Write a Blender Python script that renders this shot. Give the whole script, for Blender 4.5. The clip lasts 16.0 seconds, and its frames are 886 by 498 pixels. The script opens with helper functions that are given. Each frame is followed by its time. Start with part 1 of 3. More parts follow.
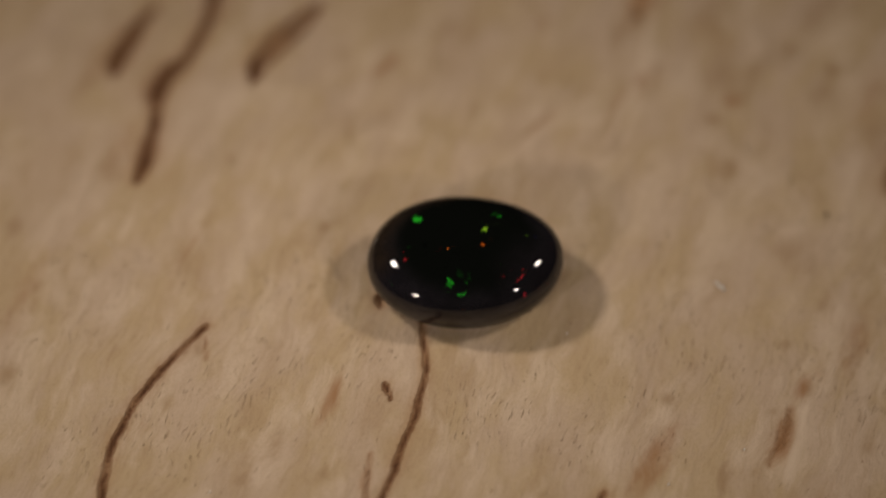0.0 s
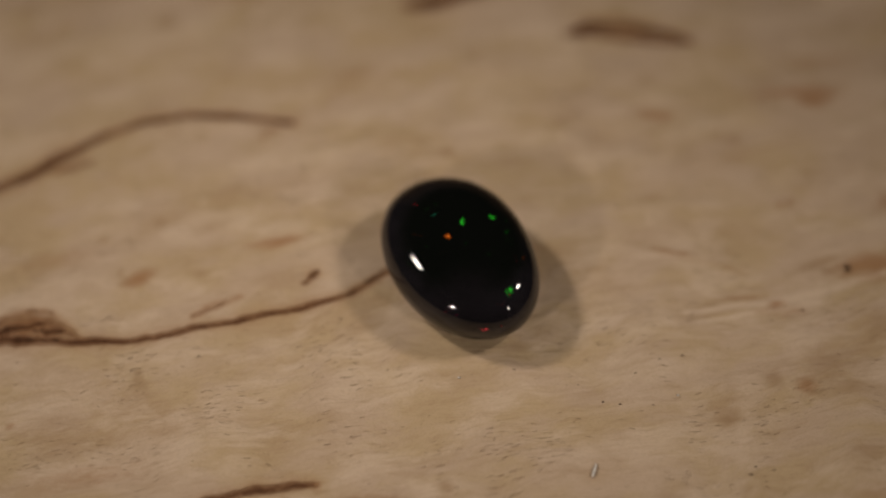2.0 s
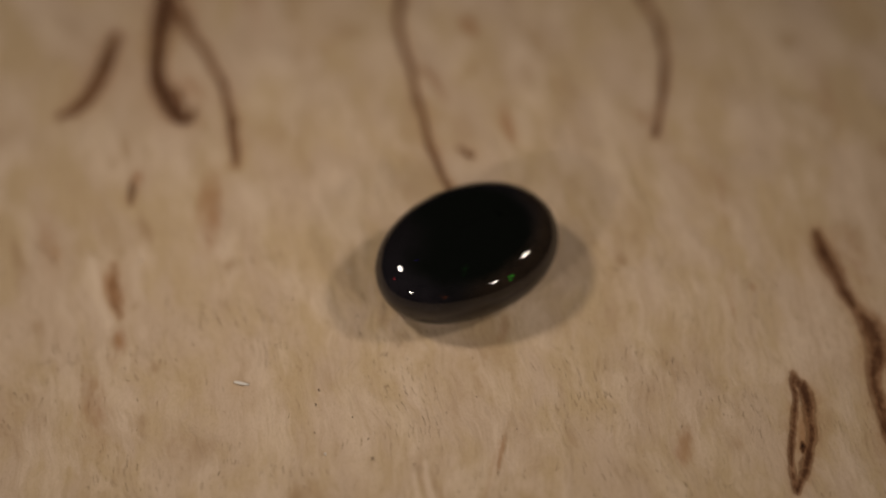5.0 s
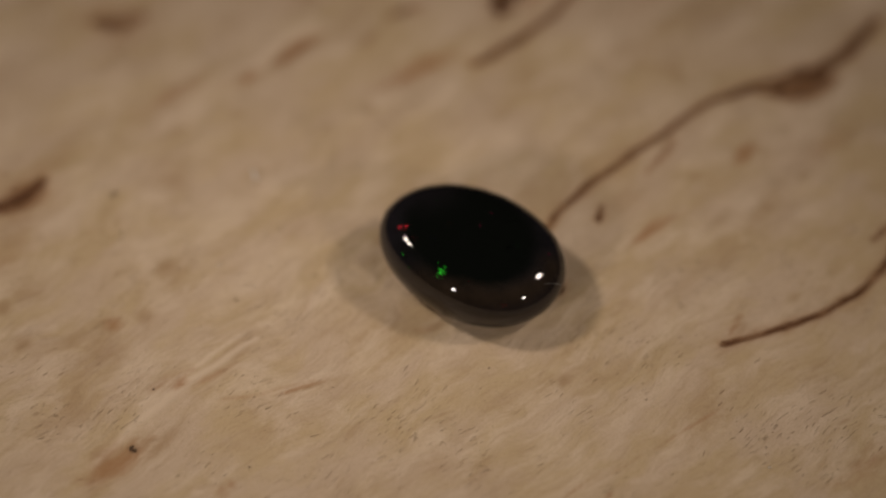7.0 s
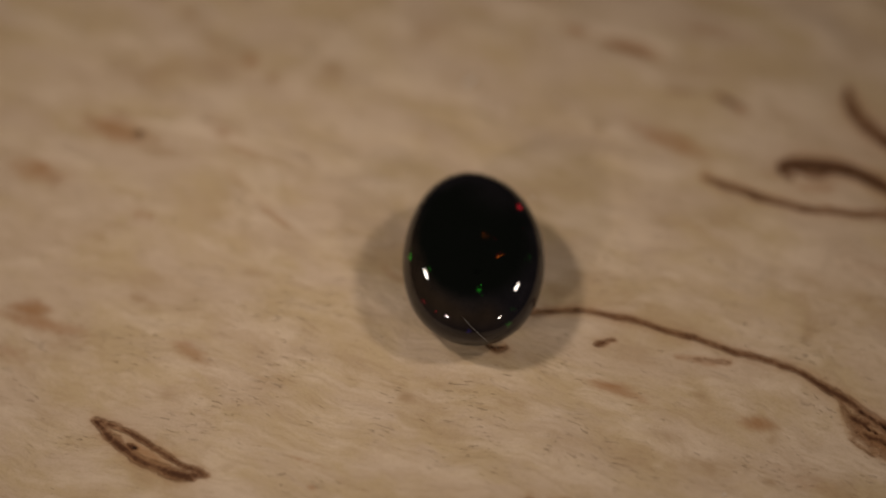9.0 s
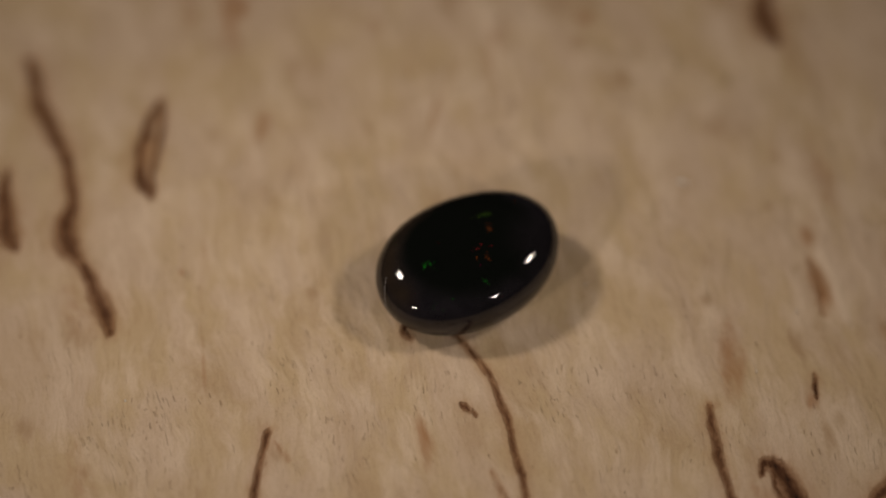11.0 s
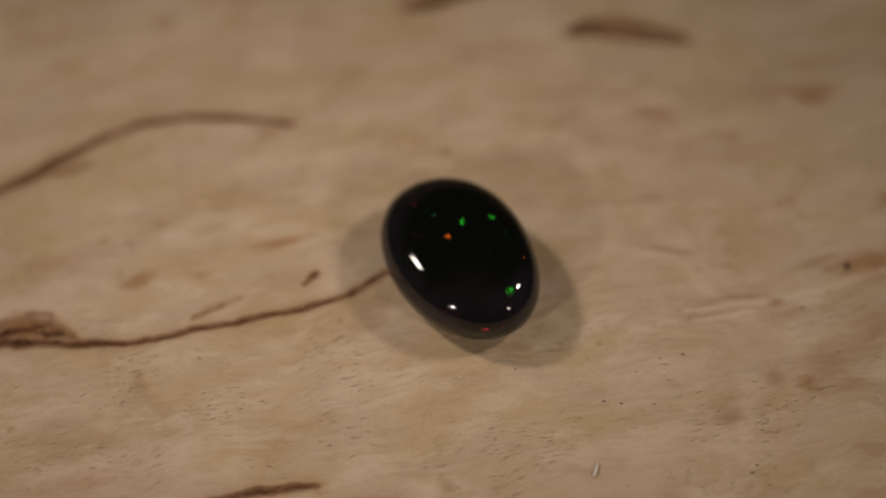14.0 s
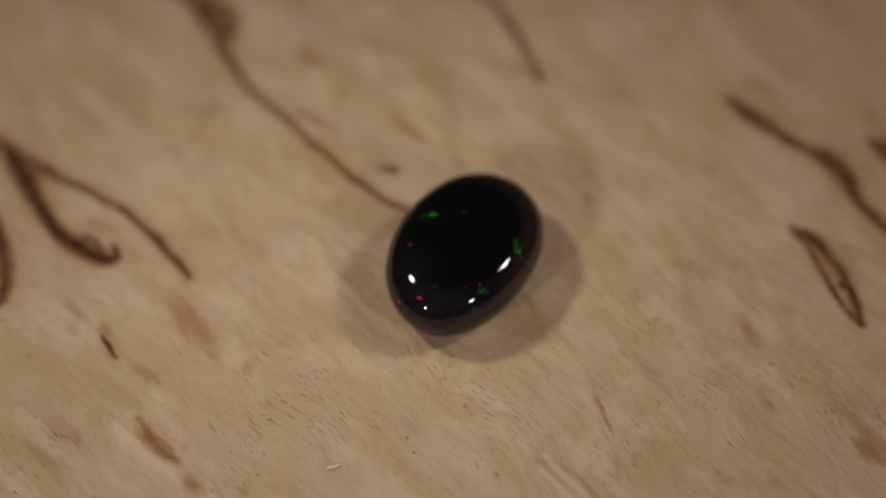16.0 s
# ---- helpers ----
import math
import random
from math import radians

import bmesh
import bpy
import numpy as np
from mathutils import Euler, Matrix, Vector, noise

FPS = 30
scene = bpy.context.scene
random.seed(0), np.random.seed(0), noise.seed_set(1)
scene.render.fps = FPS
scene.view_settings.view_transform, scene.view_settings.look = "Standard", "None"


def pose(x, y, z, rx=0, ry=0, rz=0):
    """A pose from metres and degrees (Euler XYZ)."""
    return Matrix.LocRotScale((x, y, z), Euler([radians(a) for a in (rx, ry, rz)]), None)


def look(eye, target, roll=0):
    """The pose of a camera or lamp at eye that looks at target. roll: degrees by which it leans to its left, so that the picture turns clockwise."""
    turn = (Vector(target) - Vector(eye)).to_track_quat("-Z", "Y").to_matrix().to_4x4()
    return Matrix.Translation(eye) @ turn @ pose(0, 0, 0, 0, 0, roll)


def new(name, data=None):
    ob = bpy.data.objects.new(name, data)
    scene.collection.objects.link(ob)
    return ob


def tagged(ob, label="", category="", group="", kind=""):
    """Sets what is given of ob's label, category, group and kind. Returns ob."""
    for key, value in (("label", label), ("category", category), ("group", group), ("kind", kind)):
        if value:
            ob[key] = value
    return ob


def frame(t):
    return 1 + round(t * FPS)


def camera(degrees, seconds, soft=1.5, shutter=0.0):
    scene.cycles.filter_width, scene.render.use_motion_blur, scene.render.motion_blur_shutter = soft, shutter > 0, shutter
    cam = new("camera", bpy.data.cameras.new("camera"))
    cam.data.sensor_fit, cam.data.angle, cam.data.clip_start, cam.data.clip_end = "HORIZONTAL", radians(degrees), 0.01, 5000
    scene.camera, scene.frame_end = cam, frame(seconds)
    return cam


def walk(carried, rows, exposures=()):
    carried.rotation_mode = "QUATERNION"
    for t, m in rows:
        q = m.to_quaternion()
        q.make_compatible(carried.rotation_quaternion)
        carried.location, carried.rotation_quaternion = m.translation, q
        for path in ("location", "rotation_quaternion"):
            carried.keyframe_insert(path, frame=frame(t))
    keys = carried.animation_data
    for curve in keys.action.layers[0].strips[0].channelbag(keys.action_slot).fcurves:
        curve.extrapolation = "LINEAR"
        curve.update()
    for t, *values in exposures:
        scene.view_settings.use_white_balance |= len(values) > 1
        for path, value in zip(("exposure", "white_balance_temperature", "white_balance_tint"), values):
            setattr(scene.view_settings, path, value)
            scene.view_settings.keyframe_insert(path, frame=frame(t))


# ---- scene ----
MM = 0.001
TURN = -29.965  # degrees a second, the board turns clockwise seen from above

# ---- camera: stands still over the turning board ----
cam = camera(14.511, 16.0, soft=2.0)
eye_pose = look((0.0, -0.1245, 0.18), (-0.001543, 0.002031, 0.0), 0.253)
walk(cam, [(0.0, eye_pose), (16.0, eye_pose)])
cam.data.dof.use_dof = True
cam.data.dof.focus_distance = 0.2135
cam.data.dof.aperture_fstop = cam.data.lens * MM / 0.0152

# ---- light: four small round lamps over a dim room ----
world = bpy.data.worlds.new("dim_room")
world.use_nodes = True
world.node_tree.nodes["Background"].inputs[0].default_value = (0.9, 0.75, 0.6, 1)
world.node_tree.nodes["Background"].inputs[1].default_value = 0.004
scene.world = world


def round_lamp(azimuth, elevation, distance, watts, size):
    a, e = radians(azimuth), radians(elevation)
    spot = Vector((math.cos(e) * math.cos(a), math.cos(e) * math.sin(a), math.sin(e))) * distance
    data = bpy.data.lights.new("lamp", "AREA")
    data.shape, data.size, data.energy, data.color = "DISK", size, watts, (1.0, 0.862, 0.734)
    lamp = new("lamp", data)
    data.spread = radians(35)
    lamp.matrix_basis = look(spot, (-0.0075, -0.001, 0.0))
    return lamp


round_lamp(160, 49, 0.22, 0.0065, 0.025)
round_lamp(9.5, 47, 0.22, 0.0046, 0.025)
round_lamp(-130, 29, 0.22, 0.0036, 0.015)
round_lamp(-44, 31.5, 0.22, 0.0025, 0.015)


# ---- materials ----
class Nodes:
    """Short hand for wiring a material."""

    def __init__(self, name):
        self.mat = bpy.data.materials.new(name)
        self.mat.use_nodes = True
        self.tree = self.mat.node_tree
        self.bsdf = self.tree.nodes["Principled BSDF"]

    def add(self, kind, **values):
        node = self.tree.nodes.new(kind)
        for key, value in values.items():
            setattr(node, key, value)
        return node

    def put(self, socket, value):
        if isinstance(value, bpy.types.NodeSocket):
            self.tree.links.new(value, socket)
        else:
            socket.default_value = value

    def math(self, op, a, b=0.0, c=0.0, clamp=False):
        node = self.add("ShaderNodeMath", operation=op, use_clamp=clamp)
        for s, v in zip(node.inputs, (a, b, c)):
            self.put(s, v)
        return node.outputs[0]

    def vec(self, op, a, b=(0, 0, 0)):
        node = self.add("ShaderNodeVectorMath", operation=op)
        self.put(node.inputs[0], a)
        self.put(node.inputs[1], b)
        return node.outputs["Value"] if op in ("LENGTH", "DISTANCE", "DOT_PRODUCT") else node.outputs[0]

    def noise(self, vector, scale, detail=4.0, rough=0.55, colour=False):
        node = self.add("ShaderNodeTexNoise")
        self.put(node.inputs["Vector"], vector)
        node.inputs["Scale"].default_value = scale
        node.inputs["Detail"].default_value = detail
        node.inputs["Roughness"].default_value = rough
        return node.outputs["Color" if colour else "Fac"]

    def dashes(self, vector, scale, half, rarity):
        """Small spots, one in a cell of a stretched space; rarity is the share of cells that stay empty."""
        node = self.add("ShaderNodeTexVoronoi", voronoi_dimensions="2D", feature="F1")
        self.put(node.inputs["Vector"], vector)
        node.inputs["Scale"].default_value = scale
        pick = self.add("ShaderNodeSeparateColor")
        self.put(pick.inputs[0], node.outputs["Color"])
        spot = self.ramp(node.outputs["Distance"], half * 0.55, half, 1.0, 0.0)
        return self.math("MULTIPLY", spot, self.ramp(pick.outputs[0], rarity, rarity + 0.4))

    def ramp(self, value, low, high, to_low=0.0, to_high=1.0):
        node = self.add("ShaderNodeMapRange", interpolation_type="SMOOTHSTEP")
        for s, v in zip(node.inputs, (value, low, high, to_low, to_high)):
            self.put(s, v)
        return node.outputs[0]

    def mix(self, factor, a, b):
        node = self.add("ShaderNodeMix", data_type="RGBA")
        self.put(node.inputs[0], factor)
        for s, v in zip((node.inputs[6], node.inputs[7]), (a, b)):
            self.put(s, v if isinstance(v, bpy.types.NodeSocket) else (*v, 1))
        return node.outputs[2]

    def stretch(self, vector, turn, scale):
        node = self.add("ShaderNodeMapping", vector_type="TEXTURE")
        self.put(node.inputs["Vector"], vector)
        node.inputs["Rotation"].default_value = (0, 0, radians(turn))
        node.inputs["Scale"].default_value = scale
        return node.outputs[0]

    def attribute(self, name, output="Fac"):
        return self.add("ShaderNodeAttribute", attribute_name=name).outputs[output]

    def bump(self, height, strength, distance, normal=None):
        node = self.add("ShaderNodeBump")
        node.inputs["Strength"].default_value = strength
        node.inputs["Distance"].default_value = distance
        self.put(node.inputs["Height"], height)
        if normal is not None:
            self.put(node.inputs["Normal"], normal)
        return node.outputs[0]

    def surface(self, **values):
        for key, value in values.items():
            self.put(self.bsdf.inputs[key.replace("_", " ")], value)
        return self.mat


GRAIN = 71.0  # the way the fibres run on the board, degrees


def wood_material():
    n = Nodes("figured_pale_wood")
    place = n.vec("SCALE", n.add("ShaderNodeTexCoord").outputs["Object"])
    place.node.inputs["Scale"].default_value = 1000.0  # millimetres
    # wavy figure: the fibres wander, broadly and then finely
    broad_wander = n.vec("MULTIPLY", n.vec("SUBTRACT", n.noise(place, 0.10, 2.0, 0.5, True), (0.5, 0.5, 0.5)), (3.6, 3.6, 0.0))
    fine_wander = n.vec("MULTIPLY", n.vec("SUBTRACT", n.noise(place, 0.45, 2.0, 0.5, True), (0.5, 0.5, 0.5)), (0.85, 0.85, 0.0))
    bent = n.vec("ADD", n.vec("ADD", place, broad_wander), fine_wander)

    def along(length, scale, detail, rough, shift=0.0):
        moved = n.vec("ADD", bent, (shift, shift * 0.37, 0.0))
        return n.noise(n.stretch(moved, GRAIN, (length, 1.0, 1.0)), scale, detail, rough)

    hue = along(2.0, 0.26, 4.0, 0.6)
    shade = along(2.3, 0.24, 5.0, 0.6, 53.0)
    cloud = along(2.2, 0.42, 5.0, 0.62, 91.0)
    tan = along(2.4, 0.30, 4.0, 0.6, 137.0)
    fibre = along(8.0, 3.6, 4.0, 0.6)
    hair = n.noise(n.stretch(n.vec("ADD", place, broad_wander), GRAIN, (5.0, 1.0, 1.0)), 6.5, 1.5, 0.5)
    fleck = along(2.0, 3.0, 2.0, 0.5, 29.0)
    grit = along(2.0, 11.0, 3.0, 0.6, 7.0)
    tone = n.mix(n.ramp(hue, 0.38, 0.62), WOOD_OLIVE, WOOD_PINK)
    tone = n.mix(n.ramp(shade, 0.50, 0.74, 0.0, 0.62), tone, WOOD_DEEP)
    tone = n.mix(n.ramp(cloud, 0.46, 0.66, 0.0, 0.62), tone, WOOD_LIGHT)
    tone = n.mix(n.ramp(tan, 0.53, 0.74, 0.0, 0.36), tone, WOOD_TAN)
    tone = n.mix(n.ramp(fibre, 0.44, 0.72, 0.0, 0.26), tone, WOOD_TAN)
    tone = n.mix(n.ramp(grit, 0.45, 0.70, 0.0, 0.16), tone, WOOD_PORE)
    # short open pores in drifts, and scattered flecks
    drift = n.ramp(n.noise(n.vec("ADD", place, (5.0, 71.0, 0.0)), 0.19, 2.0, 0.5), 0.50, 0.60)
    pore = n.math("MULTIPLY", n.ramp(hair, 0.63, 0.70), drift)
    tone = n.mix(n.math("MULTIPLY", pore, 0.26), tone, WOOD_PORE)
    # single open vessels: short dark dashes that follow the fibres
    vessel = n.math("MAXIMUM", n.dashes(n.stretch(n.vec("ADD", bent, (3.0, 8.0, 0.0)), GRAIN + 4, (7.0, 1.0, 1.0)), 1.7, 0.070, 0.45),
                    n.dashes(n.stretch(n.vec("ADD", bent, (31.0, 2.0, 0.0)), GRAIN - 6, (7.0, 1.0, 1.0)), 2.6, 0.085, 0.55))
    vessel = n.math("MULTIPLY", vessel, n.ramp(n.noise(n.vec("ADD", place, (40.0, 13.0, 0.0)), 0.16, 3.0, 0.6), 0.49, 0.60, 0.03, 1.0))
    tone = n.mix(n.math("MULTIPLY", vessel, 0.55), tone, WOOD_PORE)
    tone = n.mix(n.ramp(fleck, 0.72, 0.80, 0.0, 0.55), tone, WOOD_PORE)
    # tan and rust stains, a painted glow by the stone, and the dark bark streaks with soft, uneven rims
    fray = n.math("SUBTRACT", n.noise(n.stretch(bent, GRAIN, (2.5, 1.0, 1.0)), 2.2, 4.0, 0.65), 0.5)
    shadowy = n.ramp(n.math("ADD", n.attribute("tan_mark"), n.math("MULTIPLY", fray, 0.6)), 0.12, 0.90)
    tone = n.mix(n.math("MULTIPLY", shadowy, 0.76), tone, WOOD_TAN)
    tone = n.mix(n.math("MULTIPLY", n.attribute("ridge"), 0.75), tone, WOOD_LIGHT)
    stain = n.ramp(n.math("ADD", n.attribute("stain"), n.math("MULTIPLY", fray, 0.7)), 0.10, 0.95)
    tone = n.mix(n.math("MULTIPLY", stain, 0.86), tone, WOOD_RUST)
    crumble = n.math("SUBTRACT", n.noise(n.stretch(bent, GRAIN, (1.6, 1.0, 1.0)), 6.5, 3.0, 0.6), 0.5)
    ragged = n.math("ADD", n.math("MULTIPLY", fray, 0.75), n.math("MULTIPLY", crumble, 0.5))
    streak = n.math("ADD", n.attribute("streak"), n.math("MULTIPLY", ragged, n.ramp(n.attribute("streak"), 0.0, 0.5)))
    fade = n.math("MULTIPLY", n.math("SUBTRACT", n.noise(n.vec("ADD", place, (17.0, 3.0, 0.0)), 0.55, 3.0, 0.6), 0.5), 0.5)
    tone = n.mix(n.ramp(streak, 0.02, 0.55, 0.0, 0.70), tone, WOOD_RUST)
    tone = n.mix(n.ramp(n.math("ADD", streak, fade), 0.40, 1.00, 0.0, 0.80), tone, WOOD_RUST_DARK)
    tone = n.mix(n.ramp(n.math("ADD", streak, fade), 0.62, 1.12, 0.0, 0.92), tone, WOOD_BARK)
    tone = n.mix(n.ramp(streak, 1.10, 1.35, 0.0, 0.95), tone, WOOD_CRACK)
    # relief
    height = n.math("ADD", n.math("MULTIPLY", fibre, 0.6), n.math("MULTIPLY", n.math("MAXIMUM", pore, n.math("MULTIPLY", vessel, 1.6)), -1.0))
    ridges = n.bump(height, 0.7, 0.00010)
    sunk = n.math("MULTIPLY", n.ramp(streak, 0.3, 0.8), -0.5)
    swell = n.bump(n.math("ADD", n.math("ADD", cloud, tan), sunk), 0.8, 0.0005, ridges)
    return n.surface(Base_Color=tone, Roughness=n.ramp(fibre, 0.3, 0.7, 0.75, 0.60), Normal=swell, Specular_IOR_Level=0.08)


WOOD_OLIVE = (0.545, 0.410, 0.255)
WOOD_PINK = (0.585, 0.450, 0.330)
WOOD_LIGHT = (0.70, 0.56, 0.425)
WOOD_DEEP = (0.44, 0.305, 0.18)
WOOD_TAN = (0.36, 0.235, 0.13)
WOOD_PORE = (0.22, 0.13, 0.065)
WOOD_RUST = (0.36, 0.19, 0.09)
WOOD_RUST_DARK = (0.20, 0.088, 0.038)
WOOD_BARK = (0.068, 0.028, 0.014)
WOOD_CRACK = (0.014, 0.008, 0.006)


def stone_material(name="black_opal_body", fire=None, rough=0.22):
    """Black body with a ragged grey skirt near the rim and two paler spots in it.
    fire: the colour of layers under the polish that mirror the lamps at their own tilt."""
    n = Nodes(name)
    place = n.vec("SCALE", n.add("ShaderNodeTexCoord").outputs["Object"])
    place.node.inputs["Scale"].default_value = 1000.0
    split = n.add("ShaderNodeSeparateXYZ")
    n.put(split.inputs[0], place)
    flat = n.vec("MULTIPLY", place, (1 / 6.1, 1 / 4.43, 0.0))
    radius = n.vec("LENGTH", flat)
    uneven = n.math("MULTIPLY", n.math("SUBTRACT", n.noise(place, 0.45, 3.0, 0.5), 0.5), 0.22)
    ends = n.math("MULTIPLY", n.math("MULTIPLY", split.outputs["X"], split.outputs["X"]), 0.0070)
    rim = n.math("ADD", n.math("ADD", radius, uneven), ends)
    skirt = n.ramp(rim, 0.68, 1.10)
    motley = n.noise(place, 0.8, 4.0, 0.6)
    body = n.mix(skirt, (0.0036, 0.0044, 0.0036), n.mix(motley, (0.0046, 0.0043, 0.0058), (0.0210, 0.0185, 0.0230)))
    # brownish tone at one end, with a clear border on the crown
    side = n.vec("DOT_PRODUCT", flat, (-0.72, 0.69, 0.0))
    brown_end = n.math("ADD", n.math("ADD", radius, uneven), n.math("MULTIPLY", side, 0.12))
    brown = n.math("MULTIPLY", n.math("MULTIPLY", n.ramp(brown_end, 0.72, 0.98), n.ramp(split.outputs["Z"], 2.5, 3.5, 0.3, 1.0)), n.ramp(side, 0.15, 0.50))
    body = n.mix(brown, body, n.mix(motley, (0.009, 0.0067, 0.0055), (0.036, 0.025, 0.017)))
    # a small grey window at the other end
    away = n.math("ADD", n.vec("DISTANCE", place, (4.15, -2.0, 4.0)), n.math("MULTIPLY", uneven, 7.0))
    body = n.mix(n.math("MULTIPLY", n.ramp(away, 0.2, 3.2, 1.0, 0.0), n.ramp(motley, 0.3, 0.65, 0.55, 1.0)), body, (0.009, 0.008, 0.0095))
    n.surface(Base_Color=body, Roughness=n.ramp(split.outputs["Z"], 1.0, 2.9, 0.24, 0.03), IOR=1.45, Specular_IOR_Level=0.5)
    if fire:
        turn = n.add("ShaderNodeVectorTransform", vector_type="NORMAL", convert_from="OBJECT", convert_to="WORLD")
        n.put(turn.inputs[0], n.attribute("tilt", "Vector"))
        grain = n.ramp(n.noise(place, 4.2, 4.0, 0.7), 0.38, 0.66, 0.0, 0.95)
        fray = n.math("MULTIPLY", n.math("SUBTRACT", n.noise(place, 2.8, 4.0, 0.68), 0.5), 2.5)
        edge = n.ramp(n.math("ADD", n.attribute("inner"), fray), 0.15, 0.95)
        layers = n.add("ShaderNodeBsdfAnisotropic", distribution="BECKMANN")
        n.put(layers.inputs["Color"], n.mix(n.math("MULTIPLY", grain, edge), (0, 0, 0), fire))
        layers.inputs["Roughness"].default_value = rough
        n.put(layers.inputs["Normal"], turn.outputs[0])
        both = n.add("ShaderNodeAddShader")
        n.put(both.inputs[0], n.bsdf.outputs[0])
        n.put(both.inputs[1], layers.outputs[0])
        n.put(n.tree.nodes["Material Output"].inputs["Surface"], both.outputs[0])
    return n.mat


def plain_material(name, low, high, scale, rough):
    n = Nodes(name)
    place = n.add("ShaderNodeTexCoord").outputs["Object"]
    grain = n.noise(place, scale, 5.0, 0.6)
    return n.surface(Base_Color=n.mix(grain, low, high), Roughness=rough, Normal=n.bump(grain, 0.2, 0.001))


wood = wood_material()
opal_body = stone_material()
FIRE = {
    "g": stone_material("green_fire", (0.0008, 0.0215, 0.0010)),
    "r": stone_material("red_fire", (0.027, 0.0009, 0.0020)),
    "o": stone_material("orange_fire", (0.0302, 0.00713, 0.000713)),
    "b": stone_material("blue_fire", (0.00178, 0.00143, 0.0232)),
    "m": stone_material("magenta_fire", (0.0196, 0.000713, 0.0057)),
    "y": stone_material("yellow_green_fire", (0.0125, 0.0267, 0.00107)),
    "t": stone_material("teal_fire", (0.00178, 0.0196, 0.0125)),
}
dark_wall = plain_material("dark_matt_wall", (0.020, 0.018, 0.016), (0.030, 0.027, 0.024), 4.0, 0.9)
dark_table = plain_material("dark_matt_tabletop", (0.030, 0.024, 0.020), (0.045, 0.036, 0.030), 20.0, 0.7)
lint_glint_white = plain_material("white_lint", (0.70, 0.66, 0.60), (0.85, 0.82, 0.78), 3000.0, 0.8)
speck_dark = plain_material("dark_grit", (0.07, 0.042, 0.024), (0.14, 0.085, 0.05), 4000.0, 1.0)
fibre_pale = plain_material("pale_fibre", (0.22, 0.21, 0.20), (0.32, 0.30, 0.28), 3000.0, 0.6)

# ---- the place: a dim closed room and the table ----


def slab(name, low, high, material, label, category):
    bm = bmesh.new()
    bmesh.ops.create_cube(bm, size=1.0)
    size = [b - a for a, b in zip(low, high)]
    for v in bm.verts:
        v.co = Vector([a + (c + 0.5) * s for a, c, s in zip(low, v.co, size)])
    data = bpy.data.meshes.new(name)
    bm.to_mesh(data)
    bm.free()
    data.materials.append(material)
    return tagged(new(name, data), label, category, kind="structure")


BOARD_THICK = 0.018


def top_of_board(x, y):
    """Height of the board's hand-rubbed, uneven face, in millimetres: it leans and bows a little over its turning axis."""
    k = 25.0 * np.maximum(1.0, np.hypot(x, y) / 34.0)
    u, v = x / k, y / k
    lean = -0.431 * u + 0.125 * v
    bow = -1.002 * u * u + 0.727 * u * v - 0.966 * v * v
    return lean + bow + 0.125 * u ** 3 + 0.853 * u * u * v + 1.233 * u * v * v - 0.088 * v ** 3


slab("table", (-0.6, -0.6, -0.06), (0.6, 0.6, -BOARD_THICK), dark_table, "dark matt tabletop under the wooden board", "table")
slab("wall_north", (-0.68, 0.6, -0.06), (0.68, 0.68, 0.95), dark_wall, "plain dark matt wall behind the table", "wall")
slab("wall_south", (-0.68, -0.68, -0.06), (0.68, -0.6, 0.95), dark_wall, "plain dark matt wall before the table", "wall")
slab("wall_east", (0.6, -0.6, -0.06), (0.68, 0.6, 0.95), dark_wall, "plain dark matt wall beside the table", "wall")
slab("wall_west", (-0.68, -0.6, -0.06), (-0.6, 0.6, 0.95), dark_wall, "plain dark matt wall beside the table", "wall")
slab("ceiling", (-0.68, -0.68, 0.95), (0.68, 0.68, 1.0), dark_wall, "plain dark matt ceiling over the table", "ceiling")

# ---- the wooden board ----
# streaks: points of x, y and width in millimetres
STREAKS = []


def streak(depth, *points):
    line = np.array(points, float)
    line[:, 2] *= np.where(np.hypot(line[:, 0], line[:, 1]) > 17.0, 1.55, 1.28)
    STREAKS.append((depth, line))
    if 0.7 < depth < 1.2:  # a soft rusty border
        STREAKS.append((0.26, line * [1.0, 1.0, 3.0]))


streak(0.92, (-3.2, -2.3, 0.28), (-2.72, -4.2, 0.28), (-2.48, -6.0, 0.30), (-2.55, -7.9, 0.30), (-2.95, -9.8, 0.32), (-3.5, -11.6, 0.36), (-4.03, -13.4, 0.34), (-4.8, -15.7, 0.34), (-5.45, -17.6, 0.30), (-6.0, -19.7, 0.30), (-7.0, -21.5, 0.32), (-7.8, -22.8, 0.38), (-8.5, -23.9, 0.44), (-9.4, -25.0, 0.50), (-10.2, -26.2, 0.50), (-11.0, -27.3, 0.50), (-11.6, -29.0, 0.60), (-12.0, -31.0, 0.60), (-12.2, -33.5, 0.4))
streak(0.58, (-8.4, -23.2, 0.25), (-9.6, -23.7, 0.75), (-10.6, -24.3, 1.00), (-11.2, -25.1, 1.00), (-11.7, -26.1, 0.90), (-12.1, -27.4, 0.7))
streak(0.55, (-10.9, -23.6, 0.12), (-11.5, -24.2, 0.20), (-12.1, -25.0, 0.16))
streak(0.44, (-5.64, -13.05, 0.28), (-5.88, -14.52, 0.38), (-5.92, -16.20, 0.40))
streak(0.98, (-4.55, -9.22, 0.12), (-4.74, -8.78, 0.20), (-4.94, -8.34, 0.32), (-5.08, -8.00, 0.12))
